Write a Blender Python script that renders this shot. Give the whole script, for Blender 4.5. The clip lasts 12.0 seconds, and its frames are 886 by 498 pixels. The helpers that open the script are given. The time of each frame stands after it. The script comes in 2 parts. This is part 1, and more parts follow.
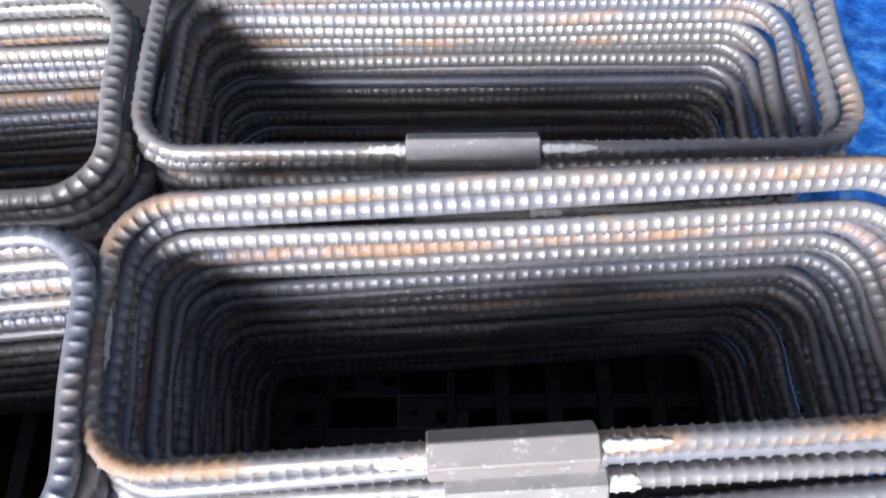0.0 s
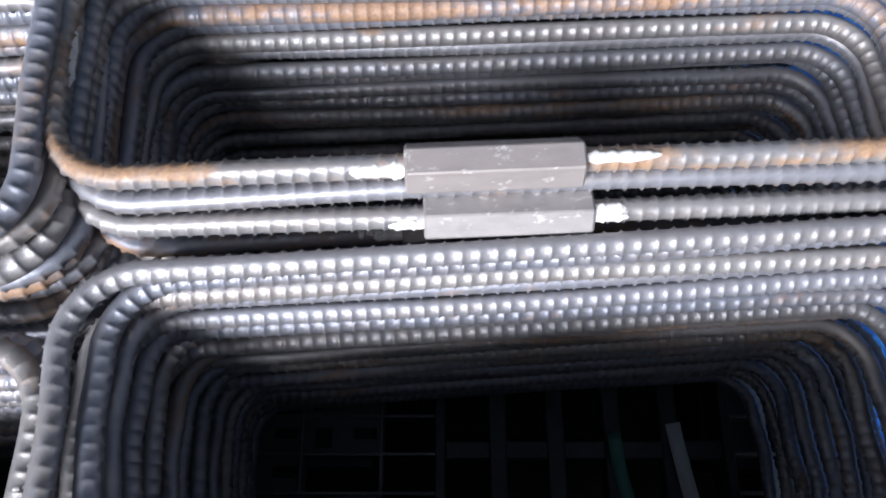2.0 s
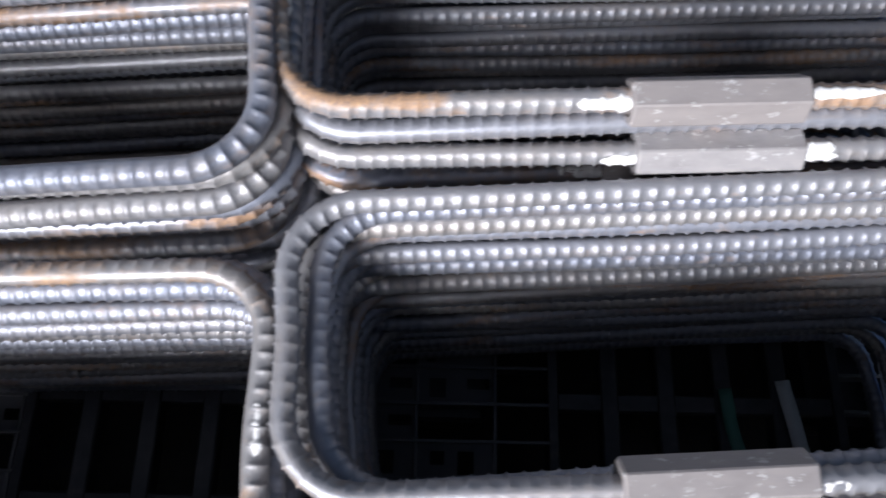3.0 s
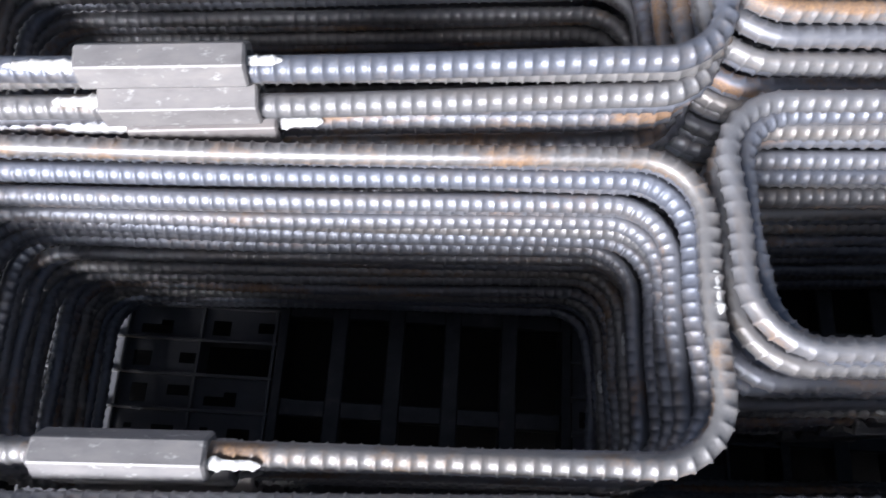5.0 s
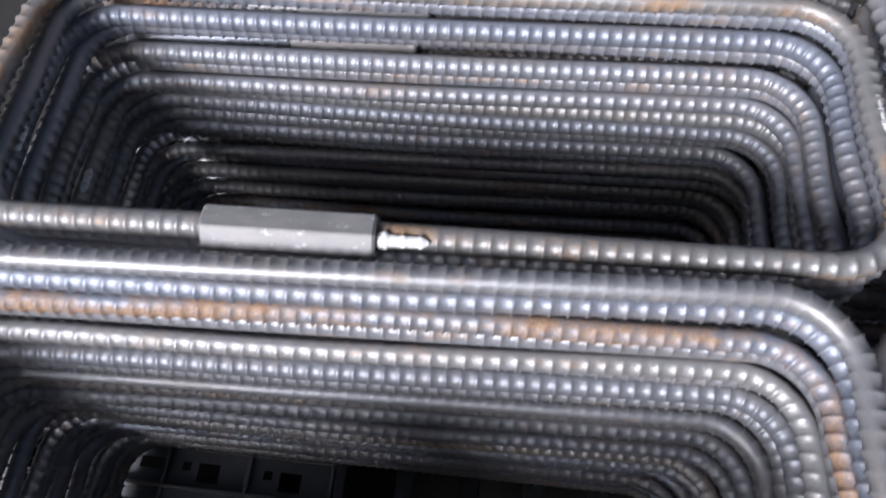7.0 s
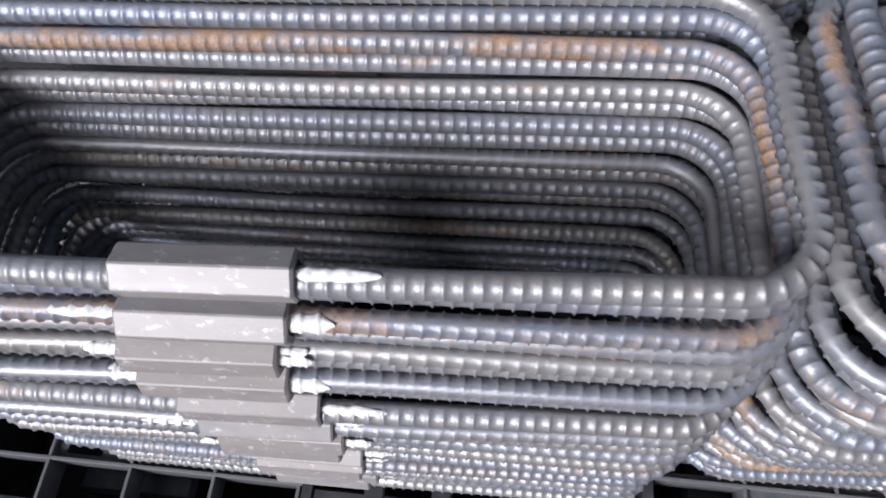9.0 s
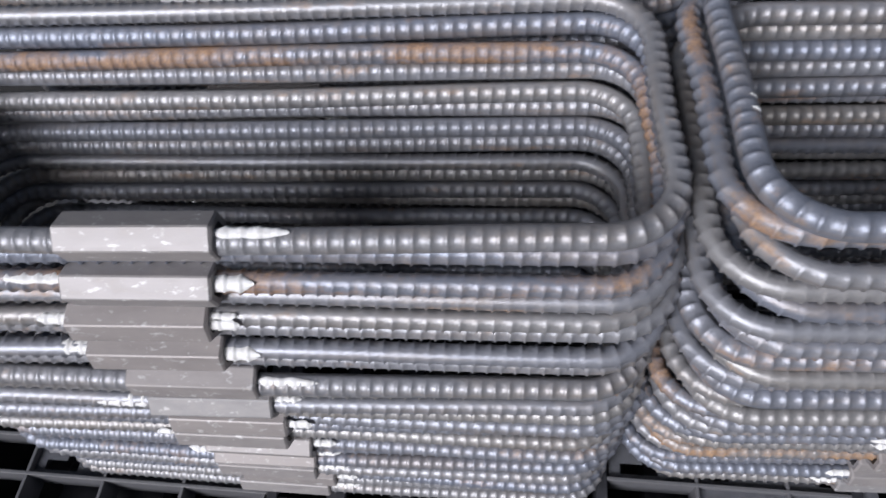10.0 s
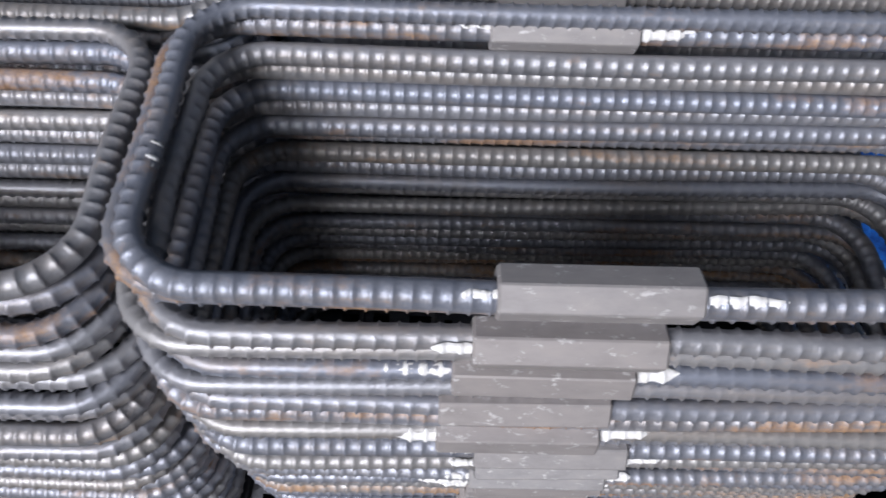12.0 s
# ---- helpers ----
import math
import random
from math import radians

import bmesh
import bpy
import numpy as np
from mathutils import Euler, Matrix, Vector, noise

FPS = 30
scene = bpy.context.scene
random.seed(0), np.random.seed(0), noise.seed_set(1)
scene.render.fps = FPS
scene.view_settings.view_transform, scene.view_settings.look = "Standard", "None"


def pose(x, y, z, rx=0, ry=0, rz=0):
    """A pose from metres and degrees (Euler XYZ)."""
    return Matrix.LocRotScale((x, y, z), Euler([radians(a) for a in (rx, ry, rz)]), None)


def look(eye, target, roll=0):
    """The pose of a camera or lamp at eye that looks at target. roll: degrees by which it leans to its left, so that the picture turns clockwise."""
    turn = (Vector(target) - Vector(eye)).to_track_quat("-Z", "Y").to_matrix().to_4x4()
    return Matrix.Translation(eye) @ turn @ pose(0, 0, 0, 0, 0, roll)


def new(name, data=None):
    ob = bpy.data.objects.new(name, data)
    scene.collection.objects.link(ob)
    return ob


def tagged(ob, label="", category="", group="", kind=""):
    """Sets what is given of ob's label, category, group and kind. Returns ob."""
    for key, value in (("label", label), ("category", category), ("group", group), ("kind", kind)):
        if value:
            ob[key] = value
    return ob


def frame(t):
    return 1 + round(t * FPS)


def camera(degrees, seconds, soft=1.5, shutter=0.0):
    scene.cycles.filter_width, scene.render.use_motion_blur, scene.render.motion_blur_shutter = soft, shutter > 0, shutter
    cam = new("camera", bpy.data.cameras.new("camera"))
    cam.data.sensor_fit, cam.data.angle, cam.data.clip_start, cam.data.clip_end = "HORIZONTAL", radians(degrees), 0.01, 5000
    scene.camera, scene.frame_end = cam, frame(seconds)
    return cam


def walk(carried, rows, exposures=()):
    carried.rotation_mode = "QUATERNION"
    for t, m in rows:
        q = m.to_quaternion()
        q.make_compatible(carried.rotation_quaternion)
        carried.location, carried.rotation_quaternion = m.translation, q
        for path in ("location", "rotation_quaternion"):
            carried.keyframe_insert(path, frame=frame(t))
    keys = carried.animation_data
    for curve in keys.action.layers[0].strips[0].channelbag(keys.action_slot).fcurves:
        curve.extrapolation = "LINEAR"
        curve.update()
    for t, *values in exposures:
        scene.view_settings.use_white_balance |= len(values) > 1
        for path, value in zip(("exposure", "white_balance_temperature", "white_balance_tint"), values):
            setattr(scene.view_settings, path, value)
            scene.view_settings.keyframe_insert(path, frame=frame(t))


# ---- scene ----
# ---------- camera and its way ----------
cam = camera(64.80, 12.0, soft=1.6, shutter=0.35)


def stand(x, y, z, yaw, down, roll):
    """A camera pose: heading, degrees below the horizon and lean."""
    return pose(x, y, z, 90 - down, 0, yaw) @ pose(0, 0, 0, 0, 0, roll)


PATH = [
    (0.0, 0.2564, 0.3746, 0.9492, -4.60, 66.75, 1.04),
    (0.5, 0.2609, 0.3390, 0.9109, -3.83, 67.98, 0.46),
    (1.0, 0.2715, 0.3163, 0.8970, -4.31, 68.87, 0.91),
    (1.5, 0.2763, 0.2712, 0.8793, -3.83, 68.86, 1.30),
    (2.0, 0.2606, 0.2320, 0.8702, -5.00, 69.23, 2.07),
    (2.5, 0.2151, 0.2187, 0.8739, -5.43, 70.98, 2.72),
    (3.0, 0.1297, 0.2079, 0.8673, -2.71, 71.12, 0.95),
    (3.5, 0.0466, 0.2067, 0.8682, 2.22, 72.65, -1.10),
    (3.7, 0.0153, 0.2043, 0.8741, 3.51, 73.04, -1.19),
    (5.3, -0.1859, 0.1099, 0.8933, -0.13, 71.71, 0.40),
    (5.5, -0.1998, 0.1031, 0.8904, 0.34, 72.12, 0.74),
    (6.0, -0.2109, 0.0778, 0.8757, 2.19, 72.33, 0.15),
    (6.5, -0.2288, 0.0220, 0.8582, 3.66, 69.67, -0.86),
    (7.0, -0.2449, -0.0592, 0.8246, 4.94, 63.71, -1.59),
    (7.5, -0.2572, -0.1193, 0.8069, 6.02, 63.24, -3.34),
    (7.7, -0.2570, -0.1460, 0.8021, 6.91, 63.06, -4.18),
    (9.3, -0.1954, -0.2834, 0.7920, 6.44, 63.31, -3.95),
    (9.5, -0.1834, -0.3009, 0.7927, 6.96, 61.27, -4.01),
    (10.0, -0.1386, -0.3415, 0.7975, 7.89, 57.14, -6.67),
    (10.5, -0.0591, -0.3436, 0.8198, -0.19, 56.75, -0.55),
    (10.6, -0.0234, -0.3441, 0.8236, -1.03, 56.86, 0.23),
    (11.0, 0.0910, -0.3195, 0.8064, -1.33, 57.66, 2.08),
    (11.5, 0.1396, -0.3084, 0.8046, -0.52, 57.10, 2.19),
    (12.0, 0.1810, -0.3021, 0.7988, -1.99, 57.35, 2.88),
]
EXPOSURE = [(0.0, 1.3), (1.0, 1.2), (2.5, 0.95), (5.5, 1.05), (6.0, 1.1), (6.5, 0.95), (7.5, 0.42), (9.5, 0.42), (10.0, 0.05), (10.5, -0.12), (11.0, -0.02), (12.0, 0.2)]
walk(cam, [(t, stand(*p)) for t, *p in PATH], EXPOSURE)

# ---------- light ----------
SUN_UP, SUN_TURN = 33, 211
world = bpy.data.worlds.new("sky")
scene.world = world
world.use_nodes = True
wn = world.node_tree.nodes
sky = wn.new("ShaderNodeTexSky")
sky.sky_type = "NISHITA"
sky.sun_disc = False
sky.sun_elevation = radians(SUN_UP)
sky.sun_rotation = radians(SUN_TURN)
sky.air_density, sky.dust_density, sky.ozone_density = 1.0, 4.0, 1.0
world.node_tree.links.new(sky.outputs["Color"], wn["Background"].inputs["Color"])
wn["Background"].inputs["Strength"].default_value = 0.028

sun = new("sun", bpy.data.lights.new("sun", "SUN"))
sun.data.energy = 3.8
sun.data.angle = radians(24)
sun.data.color = (0.89, 0.905, 1.0)
# the light stands to the south and a little west of the stacks
SUN_DIR = Vector((-0.43, -0.72, 0.54)).normalized()
sun.matrix_world = look(SUN_DIR * 10, (0, 0, 0))


# ---------- materials ----------
def material(name):
    m = bpy.data.materials.new(name)
    m.use_nodes = True
    nt = m.node_tree
    return m, nt, nt.nodes["Principled BSDF"]


def node(nt, kind, **values):
    n = nt.nodes.new(kind)
    for k, v in values.items():
        n.inputs[k].default_value = v
    return n


def ramp(nt, fac, stops):
    n = nt.nodes.new("ShaderNodeValToRGB")
    e = n.color_ramp.elements
    while len(e) < len(stops):
        e.new(0.5)
    for el, (p, c) in zip(e, stops):
        el.position = p
        el.color = (*c, 1) if len(c) == 3 else c
    nt.links.new(fac, n.inputs["Fac"])
    return n


def grey(v):
    return (v, v, v)


def mathn(nt, op, a, b, clamp=False):
    n = nt.nodes.new("ShaderNodeMath")
    n.operation, n.use_clamp = op, clamp
    for i, v in enumerate((a, b)):
        if isinstance(v, (int, float)):
            n.inputs[i].default_value = v
        else:
            nt.links.new(v, n.inputs[i])
    return n.outputs[0]


def mixc(nt, fac, a, b):
    n = nt.nodes.new("ShaderNodeMix")
    n.data_type = "RGBA"
    for sock, v in ((n.inputs[0], fac), (n.inputs[6], a), (n.inputs[7], b)):
        if isinstance(v, (int, float)):
            sock.default_value = v
        elif isinstance(v, tuple):
            sock.default_value = (*v, 1)
        else:
            nt.links.new(v, sock)
    return n.outputs[2]


def object_coords(nt, spread=40.0):
    """Object coordinates, shifted by the object's own random number."""
    tc = nt.nodes.new("ShaderNodeTexCoord")
    oi = nt.nodes.new("ShaderNodeObjectInfo")
    sh = mathn(nt, "MULTIPLY", oi.outputs["Random"], spread)
    add = nt.nodes.new("ShaderNodeVectorMath")
    add.operation = "ADD"
    nt.links.new(tc.outputs["Object"], add.inputs[0])
    nt.links.new(sh, add.inputs[1])
    return add.outputs[0], oi.outputs["Random"]


def noise_tex(nt, vec, scale, detail=4.0, rough=0.6):
    n = node(nt, "ShaderNodeTexNoise", Scale=scale, Detail=detail, Roughness=rough)
    nt.links.new(vec, n.inputs["Vector"])
    return n.outputs["Fac"]


def bump(nt, bsdf, height, strength, distance):
    b = node(nt, "ShaderNodeBump", Strength=strength, Distance=distance)
    nt.links.new(height, b.inputs["Height"])
    nt.links.new(b.outputs["Normal"], bsdf.inputs["Normal"])


def stretched(nt, vec, scale):
    m = node(nt, "ShaderNodeMapping")
    m.inputs["Scale"].default_value = scale
    nt.links.new(vec, m.inputs["Vector"])
    return m.outputs["Vector"]


def rebar_material():
    m, nt, b = material("mill_scale_steel")
    vec, rnd = object_coords(nt)
    fine = noise_tex(nt, vec, 420, 5, 0.7)
    mid = noise_tex(nt, vec, 110, 5, 0.65)
    scale = ramp(nt, mid, [(0.3, (0.24, 0.245, 0.27)), (0.55, (0.36, 0.365, 0.385)), (0.75, (0.50, 0.495, 0.49))])
    steel = mixc(nt, mathn(nt, "MULTIPLY", fine, 0.5), scale.outputs["Color"], (0.24, 0.235, 0.235))
    # each bar has a cast of its own: blue scale, plain grey or a little dusty
    cast = ramp(nt, mathn(nt, "FRACT", mathn(nt, "MULTIPLY", rnd, 13.7), 0), [(0.0, (0.22, 0.255, 0.34)), (0.35, (0.29, 0.31, 0.37)), (0.7, (0.35, 0.35, 0.365)), (1.0, (0.37, 0.355, 0.34))])
    steel = mixc(nt, 0.62, steel, cast.outputs["Color"])
    # brown dust lies in streaks along the bars
    streak = noise_tex(nt, stretched(nt, vec, (5, 9, 120)), 1.0, 4, 0.6)
    dust = ramp(nt, mathn(nt, "ADD", mathn(nt, "MULTIPLY", streak, 0.75), mathn(nt, "MULTIPLY", mid, 0.25)), [(0.48, grey(0.0)), (0.64, grey(0.5))])
    body = mixc(nt, dust.outputs["Color"], steel, (0.30, 0.25, 0.21))
    # some bars carry stretches of rust, others hardly any
    amount = mathn(nt, "FRACT", mathn(nt, "MULTIPLY", rnd, 7.31), 0)
    shift = mathn(nt, "MULTIPLY", mathn(nt, "POWER", amount, 4.0), 0.16)
    broad = noise_tex(nt, stretched(nt, vec, (11, 14, 70)), 1.0, 3, 0.55)
    patch = mathn(nt, "ADD", mathn(nt, "MULTIPLY", broad, 0.72), mathn(nt, "MULTIPLY", mid, 0.28))
    mask = ramp(nt, mathn(nt, "ADD", patch, shift), [(0.595, grey(0.0)), (0.74, grey(0.70))])
    rust = ramp(nt, fine, [(0.3, (0.16, 0.075, 0.03)), (0.55, (0.40, 0.20, 0.065)), (0.8, (0.58, 0.36, 0.13))])
    col = mixc(nt, mask.outputs["Color"], body, rust.outputs["Color"])
    nt.links.new(col, b.inputs["Base Color"])
    met = mathn(nt, "SUBTRACT", 0.46, mathn(nt, "MULTIPLY", mask.outputs["Color"], 0.6), True)
    nt.links.new(met, b.inputs["Metallic"])
    r = mathn(nt, "ADD", mathn(nt, "MULTIPLY", mid, 0.28), 0.28)
    r = mathn(nt, "ADD", r, mathn(nt, "MULTIPLY", mask.outputs["Color"], 0.25), True)
    nt.links.new(r, b.inputs["Roughness"])
    bump(nt, b, fine, 0.45, 0.0008)
    return m


def coupler_material():
    m, nt, b = material("drawn_steel")
    vec, rnd = object_coords(nt)
    along = stretched(nt, vec, (6, 260, 260))
    blotch = stretched(nt, vec, (45, 110, 110))
    lines = noise_tex(nt, along, 1.0, 4)
    blot = noise_tex(nt, blotch, 1.0, 6, 0.65)
    c = ramp(nt, blot, [(0.25, (0.27, 0.265, 0.27)), (0.5, (0.35, 0.345, 0.35)), (0.75, (0.43, 0.41, 0.40))])
    c2 = mixc(nt, mathn(nt, "MULTIPLY", lines, 0.22), c.outputs["Color"], (0.26, 0.25, 0.25))
    # a brown film on some sleeves, pale scuffs on others
    film = mathn(nt, "MULTIPLY", mathn(nt, "FRACT", mathn(nt, "MULTIPLY", rnd, 5.17), 0), 0.55)
    c3 = mixc(nt, film, c2, (0.31, 0.265, 0.245))
    scuff = ramp(nt, noise_tex(nt, stretched(nt, vec, (90, 160, 160)), 1.0, 5, 0.7), [(0.59, grey(0.0)), (0.66, grey(0.7))])
    nt.links.new(mixc(nt, scuff.outputs["Color"], c3, (0.66, 0.65, 0.65)), b.inputs["Base Color"])
    b.inputs["Metallic"].default_value = 0.3
    r = mathn(nt, "ADD", mathn(nt, "MULTIPLY", blot, 0.3), 0.40)
    nt.links.new(r, b.inputs["Roughness"])
    bump(nt, b, lines, 0.12, 0.0003)
    return m


def paint_material():
    m, nt, b = material("white_marking_paint")
    vec, rnd = object_coords(nt)
    n = noise_tex(nt, vec, 160, 4)
    c = ramp(nt, n, [(0.3, (0.66, 0.65, 0.63)), (0.6, (0.86, 0.86, 0.85))])
    nt.links.new(c.outputs["Color"], b.inputs["Base Color"])
    b.inputs["Roughness"].default_value = 0.45
    bump(nt, b, n, 0.5, 0.001)
    return m


def plastic_material():
    m, nt, b = material("black_recycled_plastic")
    vec, rnd = object_coords(nt, 3)
    n = noise_tex(nt, vec, 30, 6)
    c = ramp(nt, n, [(0.35, (0.025, 0.026, 0.03)), (0.6, (0.05, 0.051, 0.058)), (0.8, (0.12, 0.115, 0.11))])
    nt.links.new(c.outputs["Color"], b.inputs["Base Color"])
    r = mathn(nt, "ADD", mathn(nt, "MULTIPLY", n, 0.3), 0.28)
    nt.links.new(r, b.inputs["Roughness"])
    bump(nt, b, noise_tex(nt, vec, 240, 3), 0.2, 0.0006)
    return m


def tarp_material():
    m, nt, b = material("blue_tarpaulin")
    vec, rnd = object_coords(nt, 3)
    n = noise_tex(nt, vec, 22, 6, 0.65)
    c = ramp(nt, n, [(0.32, (0.012, 0.05, 0.24)), (0.5, (0.02, 0.15, 0.58)), (0.62, (0.07, 0.30, 0.75)), (0.72, (0.24, 0.20, 0.20)), (0.8, (0.5, 0.6, 0.75))])
    nt.links.new(c.outputs["Color"], b.inputs["Base Color"])
    b.inputs["Roughness"].default_value = 0.3
    bump(nt, b, noise_tex(nt, vec, 45, 5), 0.8, 0.008)
    return m


def ground_material():
    m, nt, b = material("dark_yard_floor")
    vec, rnd = object_coords(nt, 1)
    n = noise_tex(nt, vec, 5, 8, 0.65)
    c = ramp(nt, n, [(0.3, (0.022, 0.021, 0.021)), (0.6, (0.04, 0.039, 0.038)), (0.8, (0.075, 0.07, 0.066))])
    nt.links.new(c.outputs["Color"], b.inputs["Base Color"])
    b.inputs["Roughness"].default_value = 0.85
    bump(nt, b, noise_tex(nt, vec, 90, 5), 0.4, 0.003)
    return m


def plain(name, colour, rough, metal=0.0):
    m, nt, b = material(name)
    vec, rnd = object_coords(nt, 3)
    c = mixc(nt, noise_tex(nt, vec, 70, 5), tuple(v * 0.7 for v in colour), colour)
    nt.links.new(c, b.inputs["Base Color"])
    b.inputs["Roughness"].default_value, b.inputs["Metallic"].default_value = rough, metal
    return m


RIBS = plain("worn_pallet_rib", (0.17, 0.17, 0.18), 0.35)
# dusty plastic, its grey lifted further in place of the sky's sheen
WEB = plain("dusty_sheen_plastic", (0.27, 0.275, 0.30), 0.38)
STEEL, DRAWN, PAINT = rebar_material(), coupler_material(), paint_material()
PLASTIC, TARP, GROUND = plastic_material(), tarp_material(), ground_material()
# both colours stand in for lit floor glimpsed through the pallet's slots
GREEN = plain("green_slot_light", (0.10, 0.30, 0.24), 0.4)
PALE = plain("pale_slot_light", (0.75, 0.80, 0.80), 0.3)


# ---------- mesh helpers ----------
def mesh_of(name, verts, faces, mat, smooth=False):
    me = bpy.data.meshes.new(name)
    me.from_pydata(verts, [], faces)
    me.materials.append(mat)
    if smooth:
        me.polygons.foreach_set("use_smooth", [True] * len(me.polygons))
    me.update()
    return me


def child(name, me, parent, m=None, label=""):
    ob = new(name, me)
    ob.parent = parent
    if m is not None:
        ob.matrix_basis = m
    return tagged(ob, label) if label else ob


def box_into(bm, x0, x1, y0, y1, z0, z1, bevel=0.0):
    m = Matrix.Translation(((x0 + x1) / 2, (y0 + y1) / 2, (z0 + z1) / 2)) @ Matrix.Diagonal((x1 - x0, y1 - y0, z1 - z0, 1))
    made = bmesh.ops.create_cube(bm, size=1, matrix=m)["verts"]
    if bevel:
        edges = list({e for v in made for e in v.link_edges})
        bmesh.ops.bevel(bm, geom=edges, offset=bevel, segments=1, affect="EDGES")


def mesh_from(bm, name, mat, smooth=False):
    me = bpy.data.meshes.new(name)
    bm.normal_update()
    bm.to_mesh(me)
    bm.free()
    me.materials.append(mat)
    if smooth:
        me.polygons.foreach_set("use_smooth", [True] * len(me.polygons))
    return me


# ---------- ground ----------
FLOOR_Z = -0.15
gb = bmesh.new()
bmesh.ops.create_grid(gb, x_segments=2, y_segments=2, size=400, matrix=Matrix.Translation((0, 0, FLOOR_Z)))
ground = tagged(new("ground", mesh_from(gb, "ground", GROUND)), "dark grey dusty yard floor under the pallet", "floor", kind="structure")

# ---------- rebar hoops ----------
BAR, RIB, SEAM = 0.0075, 0.0091, 0.0087
BEND = 0.047
LONG, FLAT = 0.109, 0.0276


def hoop_path(w, d, bows, pitch, steps):
    """Centre line of a rounded rectangle with slightly bowed sides: places, outward directions and the step of each ring."""
    hw, hd, r = w / 2, d / 2, BEND
    arc = math.pi / 2 * r
    sides = [w - 2 * r, d - 2 * r, w - 2 * r, d - 2 * r]
    total = sum(sides) + 4 * arc
    ribs = round(total / pitch)
    k = np.tile(np.arange(len(steps)), ribs)
    s = (np.repeat(np.arange(ribs), len(steps)) + np.asarray(steps)[k]) / ribs * total
    starts = [(-hw + r, -hd), (hw, -hd + r), (hw - r, hd), (-hw, hd - r)]
    centres = [(hw - r, -hd + r), (hw - r, hd - r), (-hw + r, hd - r), (-hw + r, -hd + r)]
    x, y, nx, ny = (np.zeros(len(s)) for _ in range(4))
    done = 0.0
    for i in range(4):
        a = i * math.pi / 2
        m = (s >= done) & (s < done + sides[i])
        u = s[m] - done
        sag = bows[i] * np.sin(math.pi * u / sides[i]) ** 2
        x[m] = starts[i][0] + math.cos(a) * u + math.sin(a) * sag
        y[m] = starts[i][1] + math.sin(a) * u - math.cos(a) * sag
        nx[m], ny[m] = math.sin(a), -math.cos(a)
        done += sides[i]
        m = (s >= done) & (s < done + arc + 1e-9)
        turn = a - math.pi / 2 + (s[m] - done) / r
        x[m], y[m] = centres[i][0] + r * np.cos(turn), centres[i][1] + r * np.sin(turn)
        nx[m], ny[m] = np.cos(turn), np.sin(turn)
        done += arc
    return x, y, nx, ny, k


# ring places along one rib's pitch, the rib's height there, the bar's sides and how many of them each seam takes
FINE = ((0.0, 0.10, 0.5, 0.90), (1.0, 0.12, 0.0, 0.12), 16, 1)
PLAIN = ((0.0, 0.17, 0.83), (1.0, 0.0, 0.0), 10, 0)


def bar_mesh(name, w, d, seam, bows, wave, pitch, slant, detail):
    """A bar bent into a closed hoop: narrow cross ribs with wide hollows between, and a smooth seam along two sides."""
    steps, rise, sides, band = detail
    x, y, nx, ny, k = hoop_path(w, d, bows, pitch, steps)
    n = len(x)
    i = np.arange(sides)
    a = 2 * math.pi * i / sides
    from_seam = np.minimum(i % (sides // 2), sides // 2 - i % (sides // 2))
    on_seam = from_seam <= band
    height = np.asarray(rise)[k][:, None] * np.where(on_seam, 0, 1)[None]
    r = np.where(on_seam[None], SEAM, BAR + (RIB - BAR) * height)
    dz = wave * np.sin(4 * math.pi * np.arange(n) / n + seam)
    c, h = r * np.cos(a + seam)[None], r * np.sin(a + seam)[None]
    shift = slant * pitch * np.sin(a)[None] * np.ones((n, 1))
    px = x[:, None] + nx[:, None] * c - ny[:, None] * shift
    py = y[:, None] + ny[:, None] * c + nx[:, None] * shift
    pz = h + dz[:, None]
    verts = np.stack((px, py, pz), -1).reshape(-1, 3)
    j, q = np.arange(n)[:, None] * sides, ((np.arange(n) + 1) % n)[:, None] * sides
    p = ((i + 1) % sides)[None]
    faces = np.stack((j + i, q + i, q + p, j + p), -1).reshape(-1, 4)
    me = bpy.data.meshes.new(name)
    me.from_pydata(verts.tolist(), [], faces.tolist())
    me.materials.append(STEEL)
    me.polygons.foreach_set("use_smooth", [True] * len(me.polygons))
    me.update()
    return me


def coupler_mesh():
    """A long hexagonal sleeve with chamfered, bored ends and softened edges."""
    R = FLAT / 2 / math.cos(math.pi / 6)
    ring = []
    for i in range(6):
        for da in (-2.6, 2.6):
            a = radians(60 * i + da)
            ring.append((math.cos(a), math.sin(a)))
    k = R * 0.995
    rows = [(-LONG / 2 + 0.006, 0.0090), (-LONG / 2, 0.0096), (-LONG / 2, k * 0.90), (-LONG / 2 + 0.0016, k),
            (LONG / 2 - 0.0016, k), (LONG / 2, k * 0.90), (LONG / 2, 0.0096), (LONG / 2 - 0.006, 0.0090)]
    verts, faces, n = [], [], len(ring)
    for x, r in rows:
        verts += [(x, r * c, r * s) for c, s in ring]
    for j in range(len(rows) - 1):
        for i in range(n):
            p = (i + 1) % n
            faces.append((j * n + i, j * n + p, (j + 1) * n + p, (j + 1) * n + i))
    return mesh_of("coupler", verts, faces, DRAWN)


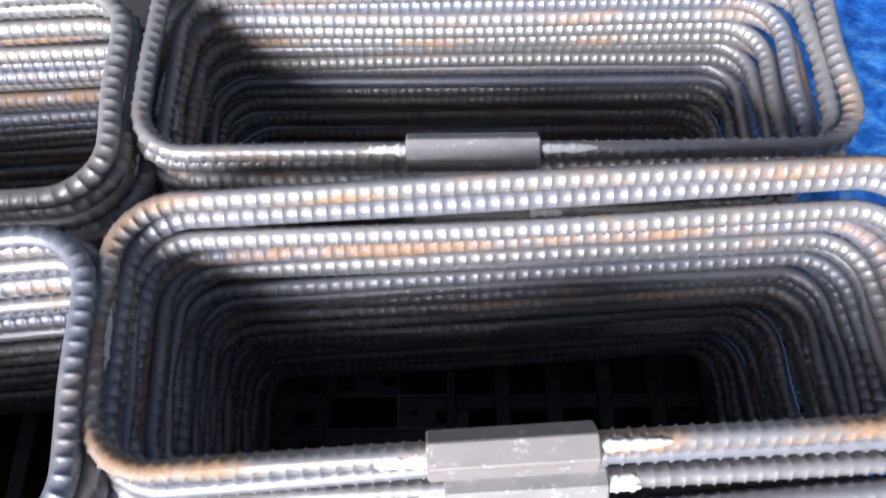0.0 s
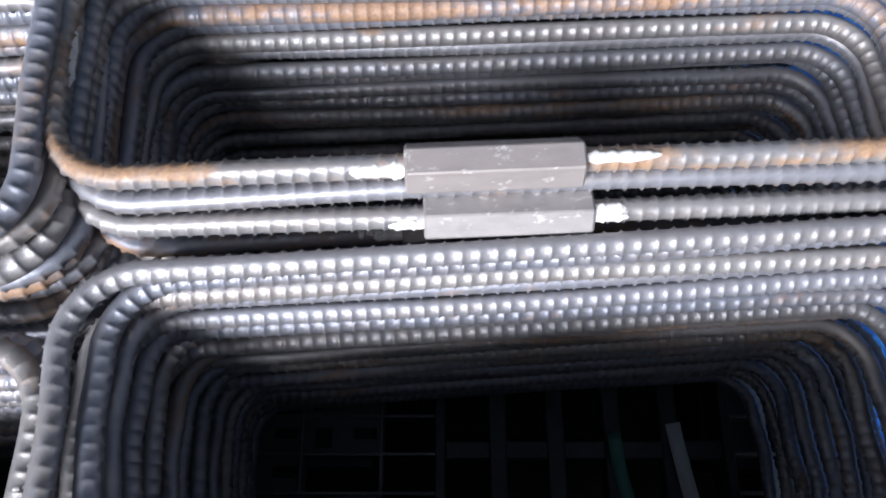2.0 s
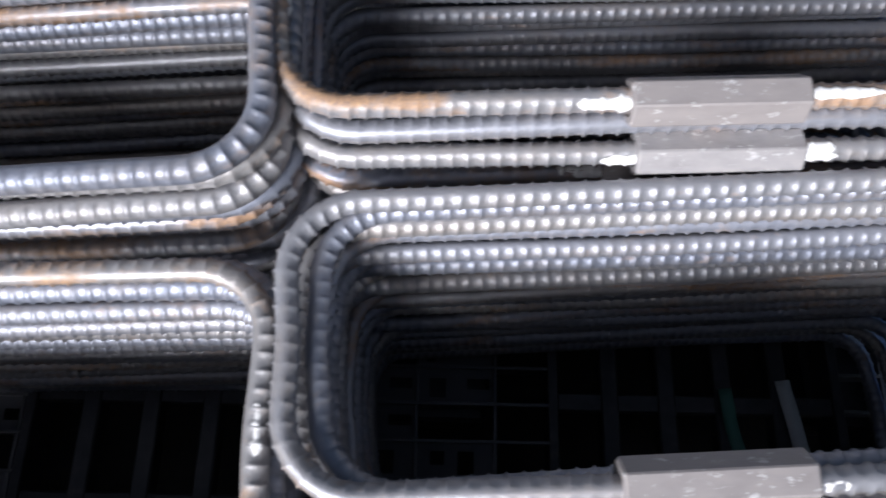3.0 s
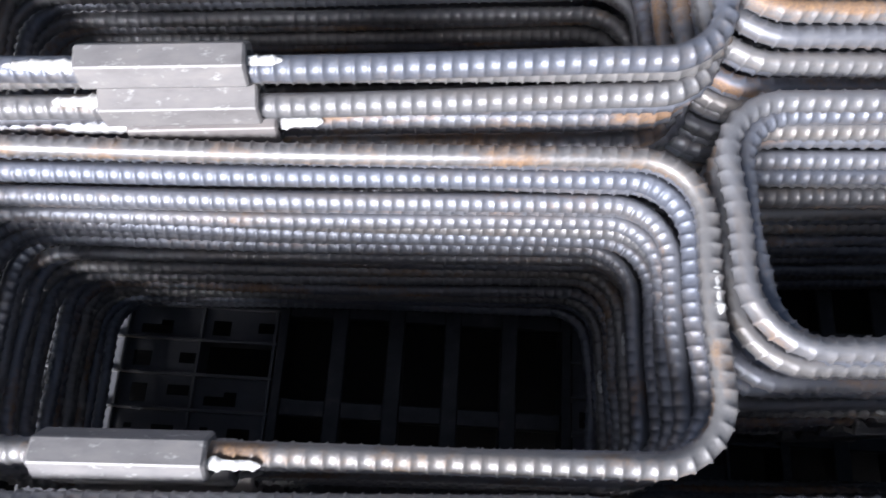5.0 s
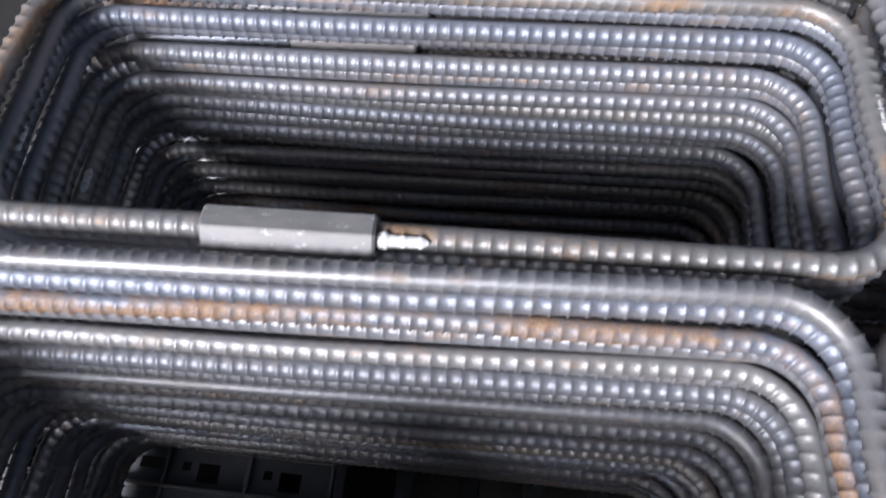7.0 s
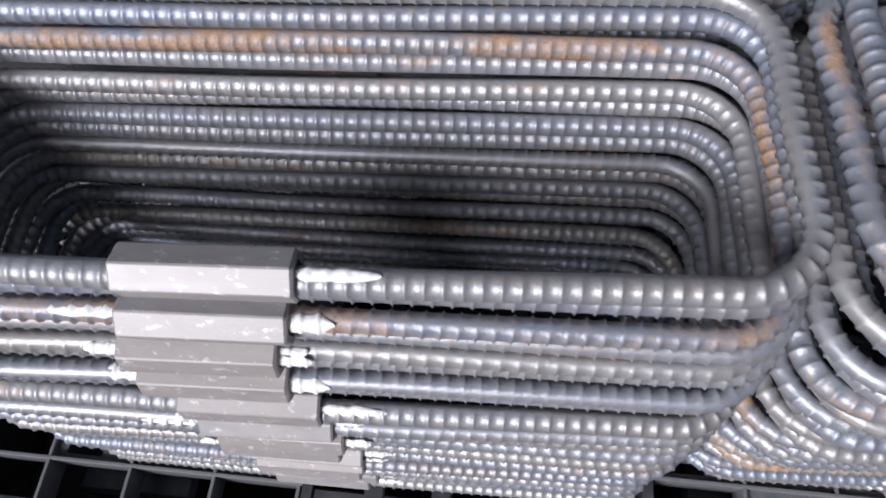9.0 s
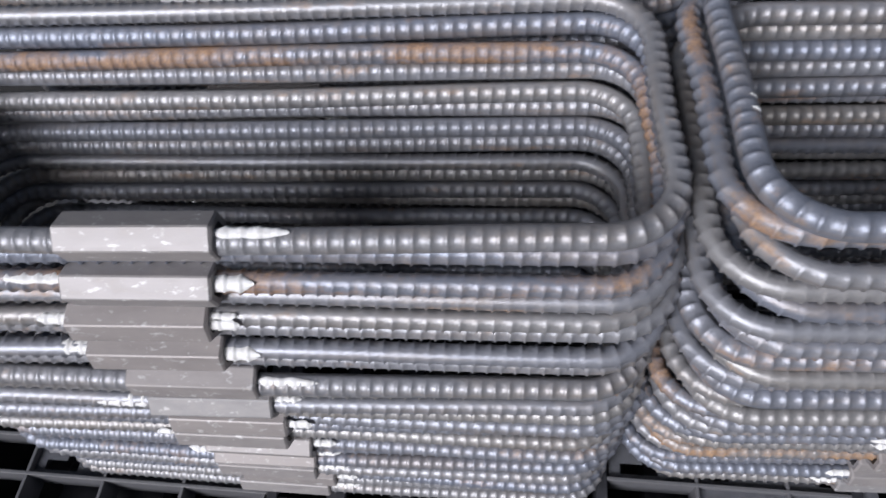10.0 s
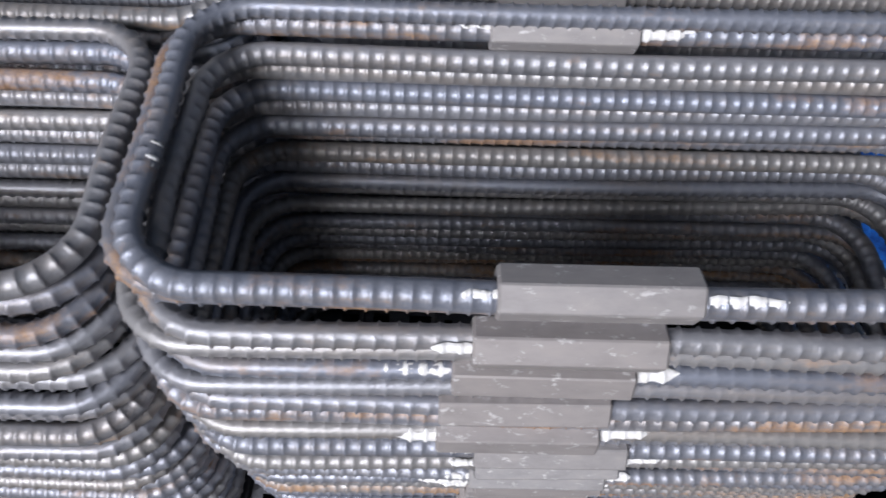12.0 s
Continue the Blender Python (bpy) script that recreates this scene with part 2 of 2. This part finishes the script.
def paint_mesh(rng, length):
    """A dab of thick paint that lies over the ribs, with a ragged outline."""
    nx, na = 26, 9
    verts, faces = [], []
    spread = rng.uniform(30, 55)
    for i in range(nx + 1):
        u = i / nx
        x = u * length
        fade = min(1, u * 9, (1 - u) * 4) ** 0.5
        half = spread * fade * (0.6 + 0.4 * noise.noise(Vector((x * 120, length * 900, 1.7)))) + 2
        rib = 1.0 if x / 0.0108 % 1 > 0.75 else 0.35
        for a in range(na):
            v = a / (na - 1) * 2 - 1
            r = BAR + (RIB - BAR) * rib + 0.0011 * fade * (1 - abs(v) ** 3) + 0.0002
            r += 0.0004 * noise.noise(Vector((x * 300, v * 3, length * 77)))
            t = radians(v * half)
            verts.append((x, -r * math.sin(t), r * math.cos(t)))
    for i in range(nx):
        for a in range(na - 1):
            p = i * na + a
            faces.append((p, p + 1, p + na + 1, p + na))
    return mesh_of("paint_mark", verts, faces, PAINT, True)


HOOP_W = 0.6059
rng = random.Random(4)


def variant(r):
    """Width and depth to add, the seam's turn, the bow of each side, waviness, rib pitch and slant of one bar."""
    return (r.uniform(-0.003, 0.003), r.uniform(-0.003, 0.003), radians(r.choice((50, 60, 68, 78, 95, 110, 130))),
            [r.uniform(-0.003, 0.004) for _ in range(4)], r.uniform(0.0006, 0.0016), r.choice((0.0104, 0.0109, 0.0114)), r.choice((0, 0, 0.1, -0.1)))


VARIANTS = [variant(rng) for _ in range(9)]
BARS = {}


def bar_for(depth, k, detail):
    key = (depth, k, detail)
    if key not in BARS:
        dw, dd, *rest = VARIANTS[k]
        BARS[key] = bar_mesh("bar", HOOP_W + dw, depth + dd, *rest, detail)
    return BARS[key]


COUPLER = coupler_mesh()
PAINTS = [paint_mesh(rng, ln) for ln in (0.022, 0.026, 0.030, 0.036, 0.05, 0.024)]


def hoop(x, y, z, turn, depth, bar, slide, roll, marks, dabs, tilt, group, back, fit):
    """One hoop: bar, sleeve over its joint on the south or the north side, paint where the bar leaves the sleeve."""
    top = new("rebar_hoop")
    top.matrix_basis = pose(x, y, z, tilt[0], tilt[1], turn)
    tagged(top, "ribbed grey steel rebar hoop with a hexagonal sleeve, stacked" if fit else "ribbed grey steel rebar hoop lying in a stack", "rebar hoop", group)
    child("bar", bar, top)
    near = depth / 2 if back else -depth / 2
    if fit:
        child("coupler", COUPLER, top, pose(slide, near, 0, roll, 0, 0) @ Matrix.Scale(fit, 4, (1, 0, 0)), "dull grey hexagonal steel sleeve")
    for side, which, lean in marks if fit else ():
        m = pose(slide + side * (LONG * fit / 2 - 0.003), near, 0, lean, 0, 0)
        if side < 0:
            m = m @ Matrix.Scale(-1, 4, (1, 0, 0))
        child("paint_mark", PAINTS[which], top, m, "white marking paint")
    for along, which, lean in dabs:
        m = pose(math.copysign(HOOP_W / 2, along + 0.02), along, 0, 0, lean, 0) @ pose(0, 0, 0, 0, 0, 90)
        child("paint_mark", PAINTS[which], top, m, "white marking paint")
    return top


STEP = 0.0178


def stack(group, x, y, top, turn, depth, slide, back_slide, seed, twist=0.0, side=0.006, grow=0.0, shy=None, fit=1.0, south=(0.0,), slides=()):
    """A pile of hoops, bar on bar; every second one has its sleeve on the south side, the others lie a little further north.
    twist: degrees by which the lowest hoop is turned against the top one. side: how far every second hoop lies to the east.
    grow: how much deeper the lower hoops are. shy: how far the second hoop lies to the north of its neighbours, where its sleeve shows.
    south: how far every second hoop under the top one lies to the south of it; the last serves for the rest.
    slides: how far the upper southern sleeves lie to the east of the topmost. fit: the length of the sleeves against the usual."""
    r = random.Random(seed)
    count = round((top - FLAT / 2) / STEP) + 1
    step = (top - FLAT / 2) / (count - 1)
    line = (0.0, *south)
    for i in range(count):
        z = FLAT / 2 + 0.0005 + step * i
        n = count - 1 - i
        jx, jy, jt, js = r.gauss(0, 0.0025), r.gauss(0, 0.0012), r.gauss(0, 0.35), r.gauss(0, 0.004)
        back = n % 2 == 1
        deep = round(grow * min(n, 8) / 8 / 0.006) * 0.006
        over, under = line[min(n // 2, len(line) - 1)], line[min((n + 1) // 2, len(line) - 1)]
        if n == 0:
            jx, jy, jt, js = 0, 0, 0, 0
        else:
            jy += deep / 2 - (over + under) / 2
        if back:
            jy += shy if n == 1 and shy is not None else 0.005
            jx += side
        elif 0 < n // 2 <= len(slides):
            js = slides[n // 2 - 1]
        roll = r.choice((-16, -8, 8, 14, 18)) + r.uniform(-4, 4)
        shape = r.randrange(len(VARIANTS))
        marks = [(s, r.randrange(len(PAINTS)), r.uniform(5, 60)) for s in (-1, 1) for _ in range(r.choice((0, 1, 1, 2)))]
        tilt = (r.gauss(0, 0.2), r.gauss(0, 0.15))
        dabs = [(r.uniform(-0.05, 0.03), r.randrange(len(PAINTS)), r.uniform(-60, 60)) for _ in range(r.choice((0, 0, 0, 0, 0, 1)))]
        jt += twist * n / (count - 1)
        bar = bar_for(depth + deep, shape, FINE if n < 11 else PLAIN)
        hoop(x + jx, y + jy, z, turn + jt, depth + deep, bar, (back_slide if back else slide) + js, roll, marks, dabs, tilt, group, back, 0 if back and (n > 1 or shy is None) else fit)


stack("far west pile", -0.2938, 0.7436, 0.4626, 0.64, 0.205, -0.060, -0.05, 11)
stack("second west pile", -0.2741, 0.4838, 0.4986, 1.48, 0.206, -0.068, -0.06, 12, south=(0.007, 0.006, 0.008), slides=(-0.004,))
stack("third west pile", -0.2784, 0.2430, 0.4363, -0.94, 0.213, -0.077, -0.07, 13, south=(0.004, 0.007, 0.010, 0.010, 0.012, 0.014), slides=(0.006,))
stack("near west pile", -0.3274, 0.0001, 0.4454, -0.01, 0.214, -0.033, -0.040, 14, -2.0, fit=0.93,
      south=(0.013, 0.020, 0.028, 0.036, 0.040), slides=(-0.009, -0.022, -0.028, -0.006))
stack("far east pile", 0.3320, 0.7735, 0.4530, -2.67, 0.205, -0.024, -0.03, 15, side=-0.012, south=(0.004, 0.002))
stack("second east pile", 0.3384, 0.5253, 0.4892, -0.14, 0.193, -0.031, -0.05, 16, south=(0.019, 0.012, 0.014, 0.016, 0.018, 0.020), slides=(0.012,))
stack("third east pile", 0.3441, 0.2980, 0.4516, 0.82, 0.181, -0.060, -0.05, 17, side=0.015, south=(0.007, 0.012, 0.014, 0.016, 0.020))
stack("near east pile", 0.3155, -0.0080, 0.4729, -0.21, 0.225, -0.044, -0.030, 18, side=-0.014, grow=0.018, shy=0.013,
      south=(0.014, 0.018, 0.023, 0.030, 0.030, 0.028, 0.026, 0.022, 0.018, 0.014, 0.010), slides=(-0.012, -0.021, -0.028, -0.028))

# ---------- pallet ----------
CELL_X, CELL_Y = 0.096, 0.0445
PX0, PX1, PY0, PY1 = -0.78, 0.745, -0.186, 0.98
ORIGIN_X, ORIGIN_Y = -0.685, -0.097
pallet = tagged(new("plastic_pallet"), "black plastic pallet with slotted grid deck under the rebar", "pallet")
pallet.matrix_basis = pose(ORIGIN_X, ORIGIN_Y, 0, 0, 0, -3.0) @ pose(-ORIGIN_X, -ORIGIN_Y, 0)
GRIDS = ((-0.78, -0.387), (-0.02, 0.25), (0.60, 0.745))
SLOTS = ((-0.387, -0.02), (0.25, 0.60))


def bar_piece(name, x0, x1, y0, y1, z0, z1, bevel=0.001, mat=None):
    b = bmesh.new()
    box_into(b, x0, x1, y0, y1, z0, z1, bevel)
    return child(name, mesh_from(b, name, mat or PLASTIC), pallet)


def web_shapes(r):
    """Lower webs of a cell with odd moulded cut-outs."""
    shapes = []
    for k in range(7):
        a, c, d, e = sorted(r.uniform(0.008, 0.080) for _ in range(4))
        xs = [0.002, a, max(c, a + 0.010), max(d, c + 0.016), max(e, d + 0.028), CELL_X - 0.001]
        xs = sorted(min(x, CELL_X - 0.001 - 0.002 * (5 - q)) for q, x in enumerate(xs))
        ys = [0.001, r.uniform(0.006, 0.011), r.uniform(0.014, 0.020), r.uniform(0.023, 0.034), CELL_Y - 0.001]
        holes = {(1, 1), (1, 2), (3, 2)} if k % 2 else {(1, 2), (3, 1), (3, 2)}
        if k == 4:
            holes = {(1, 1), (2, 1), (3, 1), (3, 2)}
        b = bmesh.new()
        grid = [[b.verts.new((x, y, 0)) for y in ys] for x in xs]
        for p in range(5):
            for q in range(4):
                if (p, q) not in holes:
                    b.faces.new((grid[p][q], grid[p + 1][q], grid[p + 1][q + 1], grid[p][q + 1]))
        bmesh.ops.solidify(b, geom=b.faces[:], thickness=0.003)
        shapes.append(mesh_from(b, "web", WEB))
    return shapes


def pallet_parts():
    r = random.Random(9)
    shapes = web_shapes(r)
    rows = range(-2, int((PY1 - ORIGIN_Y) / CELL_Y))
    for x0, x1 in GRIDS:
        bar_piece("edge_beam", x0 - 0.006, x0 + 0.006, PY0, PY1, -0.05, -0.0005)
        bar_piece("edge_beam", x1 - 0.006, x1 + 0.006, PY0, PY1, -0.05, -0.0005)
        for j in rows:
            yy = ORIGIN_Y + j * CELL_Y
            if PY0 + 0.005 < yy < PY1:
                bar_piece("cross_rib", x0 + 0.006, x1 - 0.006, yy - 0.002, yy + 0.002, -0.04, -0.001, 0.0006, RIBS)
        i0, i1 = math.floor((x0 - ORIGIN_X) / CELL_X), math.ceil((x1 - ORIGIN_X) / CELL_X)
        for i in range(i0, i1 + 1):
            xx = ORIGIN_X + i * CELL_X
            if x0 + 0.008 < xx < x1 - 0.008:
                bar_piece("long_rib", xx - 0.002, xx + 0.002, PY0, PY1, -0.039, -0.0015, 0.0006, RIBS)
            for j in rows:
                if x0 + 0.004 <= xx and xx + CELL_X <= x1 + 0.03 and r.random() < 0.86:
                    yy = ORIGIN_Y + j * CELL_Y
                    if yy > PY0:
                        child("web_panel", shapes[r.randrange(7)], pallet, Matrix.Translation((xx, yy, -0.007 - 0.003 * (j % 2))))
    for x0, x1 in SLOTS:
        n = 5
        for k in range(1, n):
            xx = x0 + (x1 - x0) * k / n
            bar_piece("slat", xx - 0.011, xx + 0.011, PY0, PY1, -0.03, -0.002, 0.002)
        yy = PY0 + 0.02
        while yy < PY1:
            bar_piece("cross_slat", x0 + 0.006, x1 - 0.006, yy, yy + 0.022, -0.032, -0.004, 0.002)
            yy += 0.127
    bar_piece("front_rim", PX0, PX1, PY0 - 0.05, PY0, -0.145, -0.0008, 0.004, WEB)
    bar_piece("back_rim", PX0, PX1, PY1, PY1 + 0.03, -0.145, -0.0008, 0.004)
    bar_piece("side_rim", PX0 - 0.03, PX0, PY0 - 0.05, PY1 + 0.03, -0.145, -0.0012, 0.004)
    bar_piece("side_rim", PX1, PX1 + 0.03, PY0 - 0.05, PY1 + 0.03, -0.145, -0.0012, 0.004)
    for x in (-0.6, 0.1, 0.66):
        for y in (-0.1, 0.4, 0.88):
            bar_piece("foot", x - 0.07, x + 0.07, y - 0.07, y + 0.07, -0.149, -0.051, 0.006)


pallet_parts()


# ---------- strips in place of lit floor in the pallet's slots ---
def strip(name, label, x, y, z, turn, w, h, mat, seed):
    """A slightly bent flat strip, added in place of lit floor showing through a slot."""
    r = random.Random(seed)
    verts, faces, n = [], [], 10
    for i in range(n + 1):
        u = i / n
        dx, dz = 0.002 * math.sin(u * 5 + seed), 0.003 * math.sin(u * 7 + seed * 2)
        for s in (-0.5, 0.5):
            verts.append((dx + s * w, (u - 0.5) * h, dz + 0.001 * s))
    for i in range(n):
        p = 2 * i
        faces.append((p, p + 1, p + 3, p + 2))
    ob = new(name, mesh_of(name, verts, faces, mat, True))
    ob.matrix_basis = pose(x, y, z, 0, 0, turn)
    ob.modifiers.new("thickness", "SOLIDIFY").thickness = 0.001
    tagged(ob, label, "packing strap")


strip("packing_strap", "flat green strip standing in for lit floor seen through a pallet slot", 0.487, 0.262, 0.003, 4, 0.016, 0.10, GREEN, 1)
strip("packing_strap", "flat pale strip standing in for lit floor seen through a pallet slot", 0.562, 0.265, 0.003, 6, 0.018, 0.11, PALE, 2)


# ---------- tarpaulin beside the pallet ----------
def tarp():
    nx, ny = 70, 90
    verts, faces = [], []
    for j in range(ny + 1):
        for i in range(nx + 1):
            x = 0.80 + 1.5 * i / nx
            y = 0.2 + 1.9 * j / ny
            h = 0.03 * noise.noise(Vector((x * 5, y * 4, 0.3))) + 0.02 * abs(noise.noise(Vector((x * 13, y * 11, 2.0)))) + 0.004 * noise.noise(Vector((x * 40, y * 40, 5)))
            verts.append((x, y, -0.10 + h))
    for j in range(ny):
        for i in range(nx):
            p = j * (nx + 1) + i
            faces.append((p, p + 1, p + nx + 2, p + nx + 1))
    ob = new("tarpaulin", mesh_of("tarpaulin", verts, faces, TARP, True))
    s = ob.modifiers.new("thickness", "SOLIDIFY")
    s.thickness = 0.002
    tagged(ob, "crumpled glossy blue tarpaulin lying beside the pallet", "tarpaulin")


tarp()
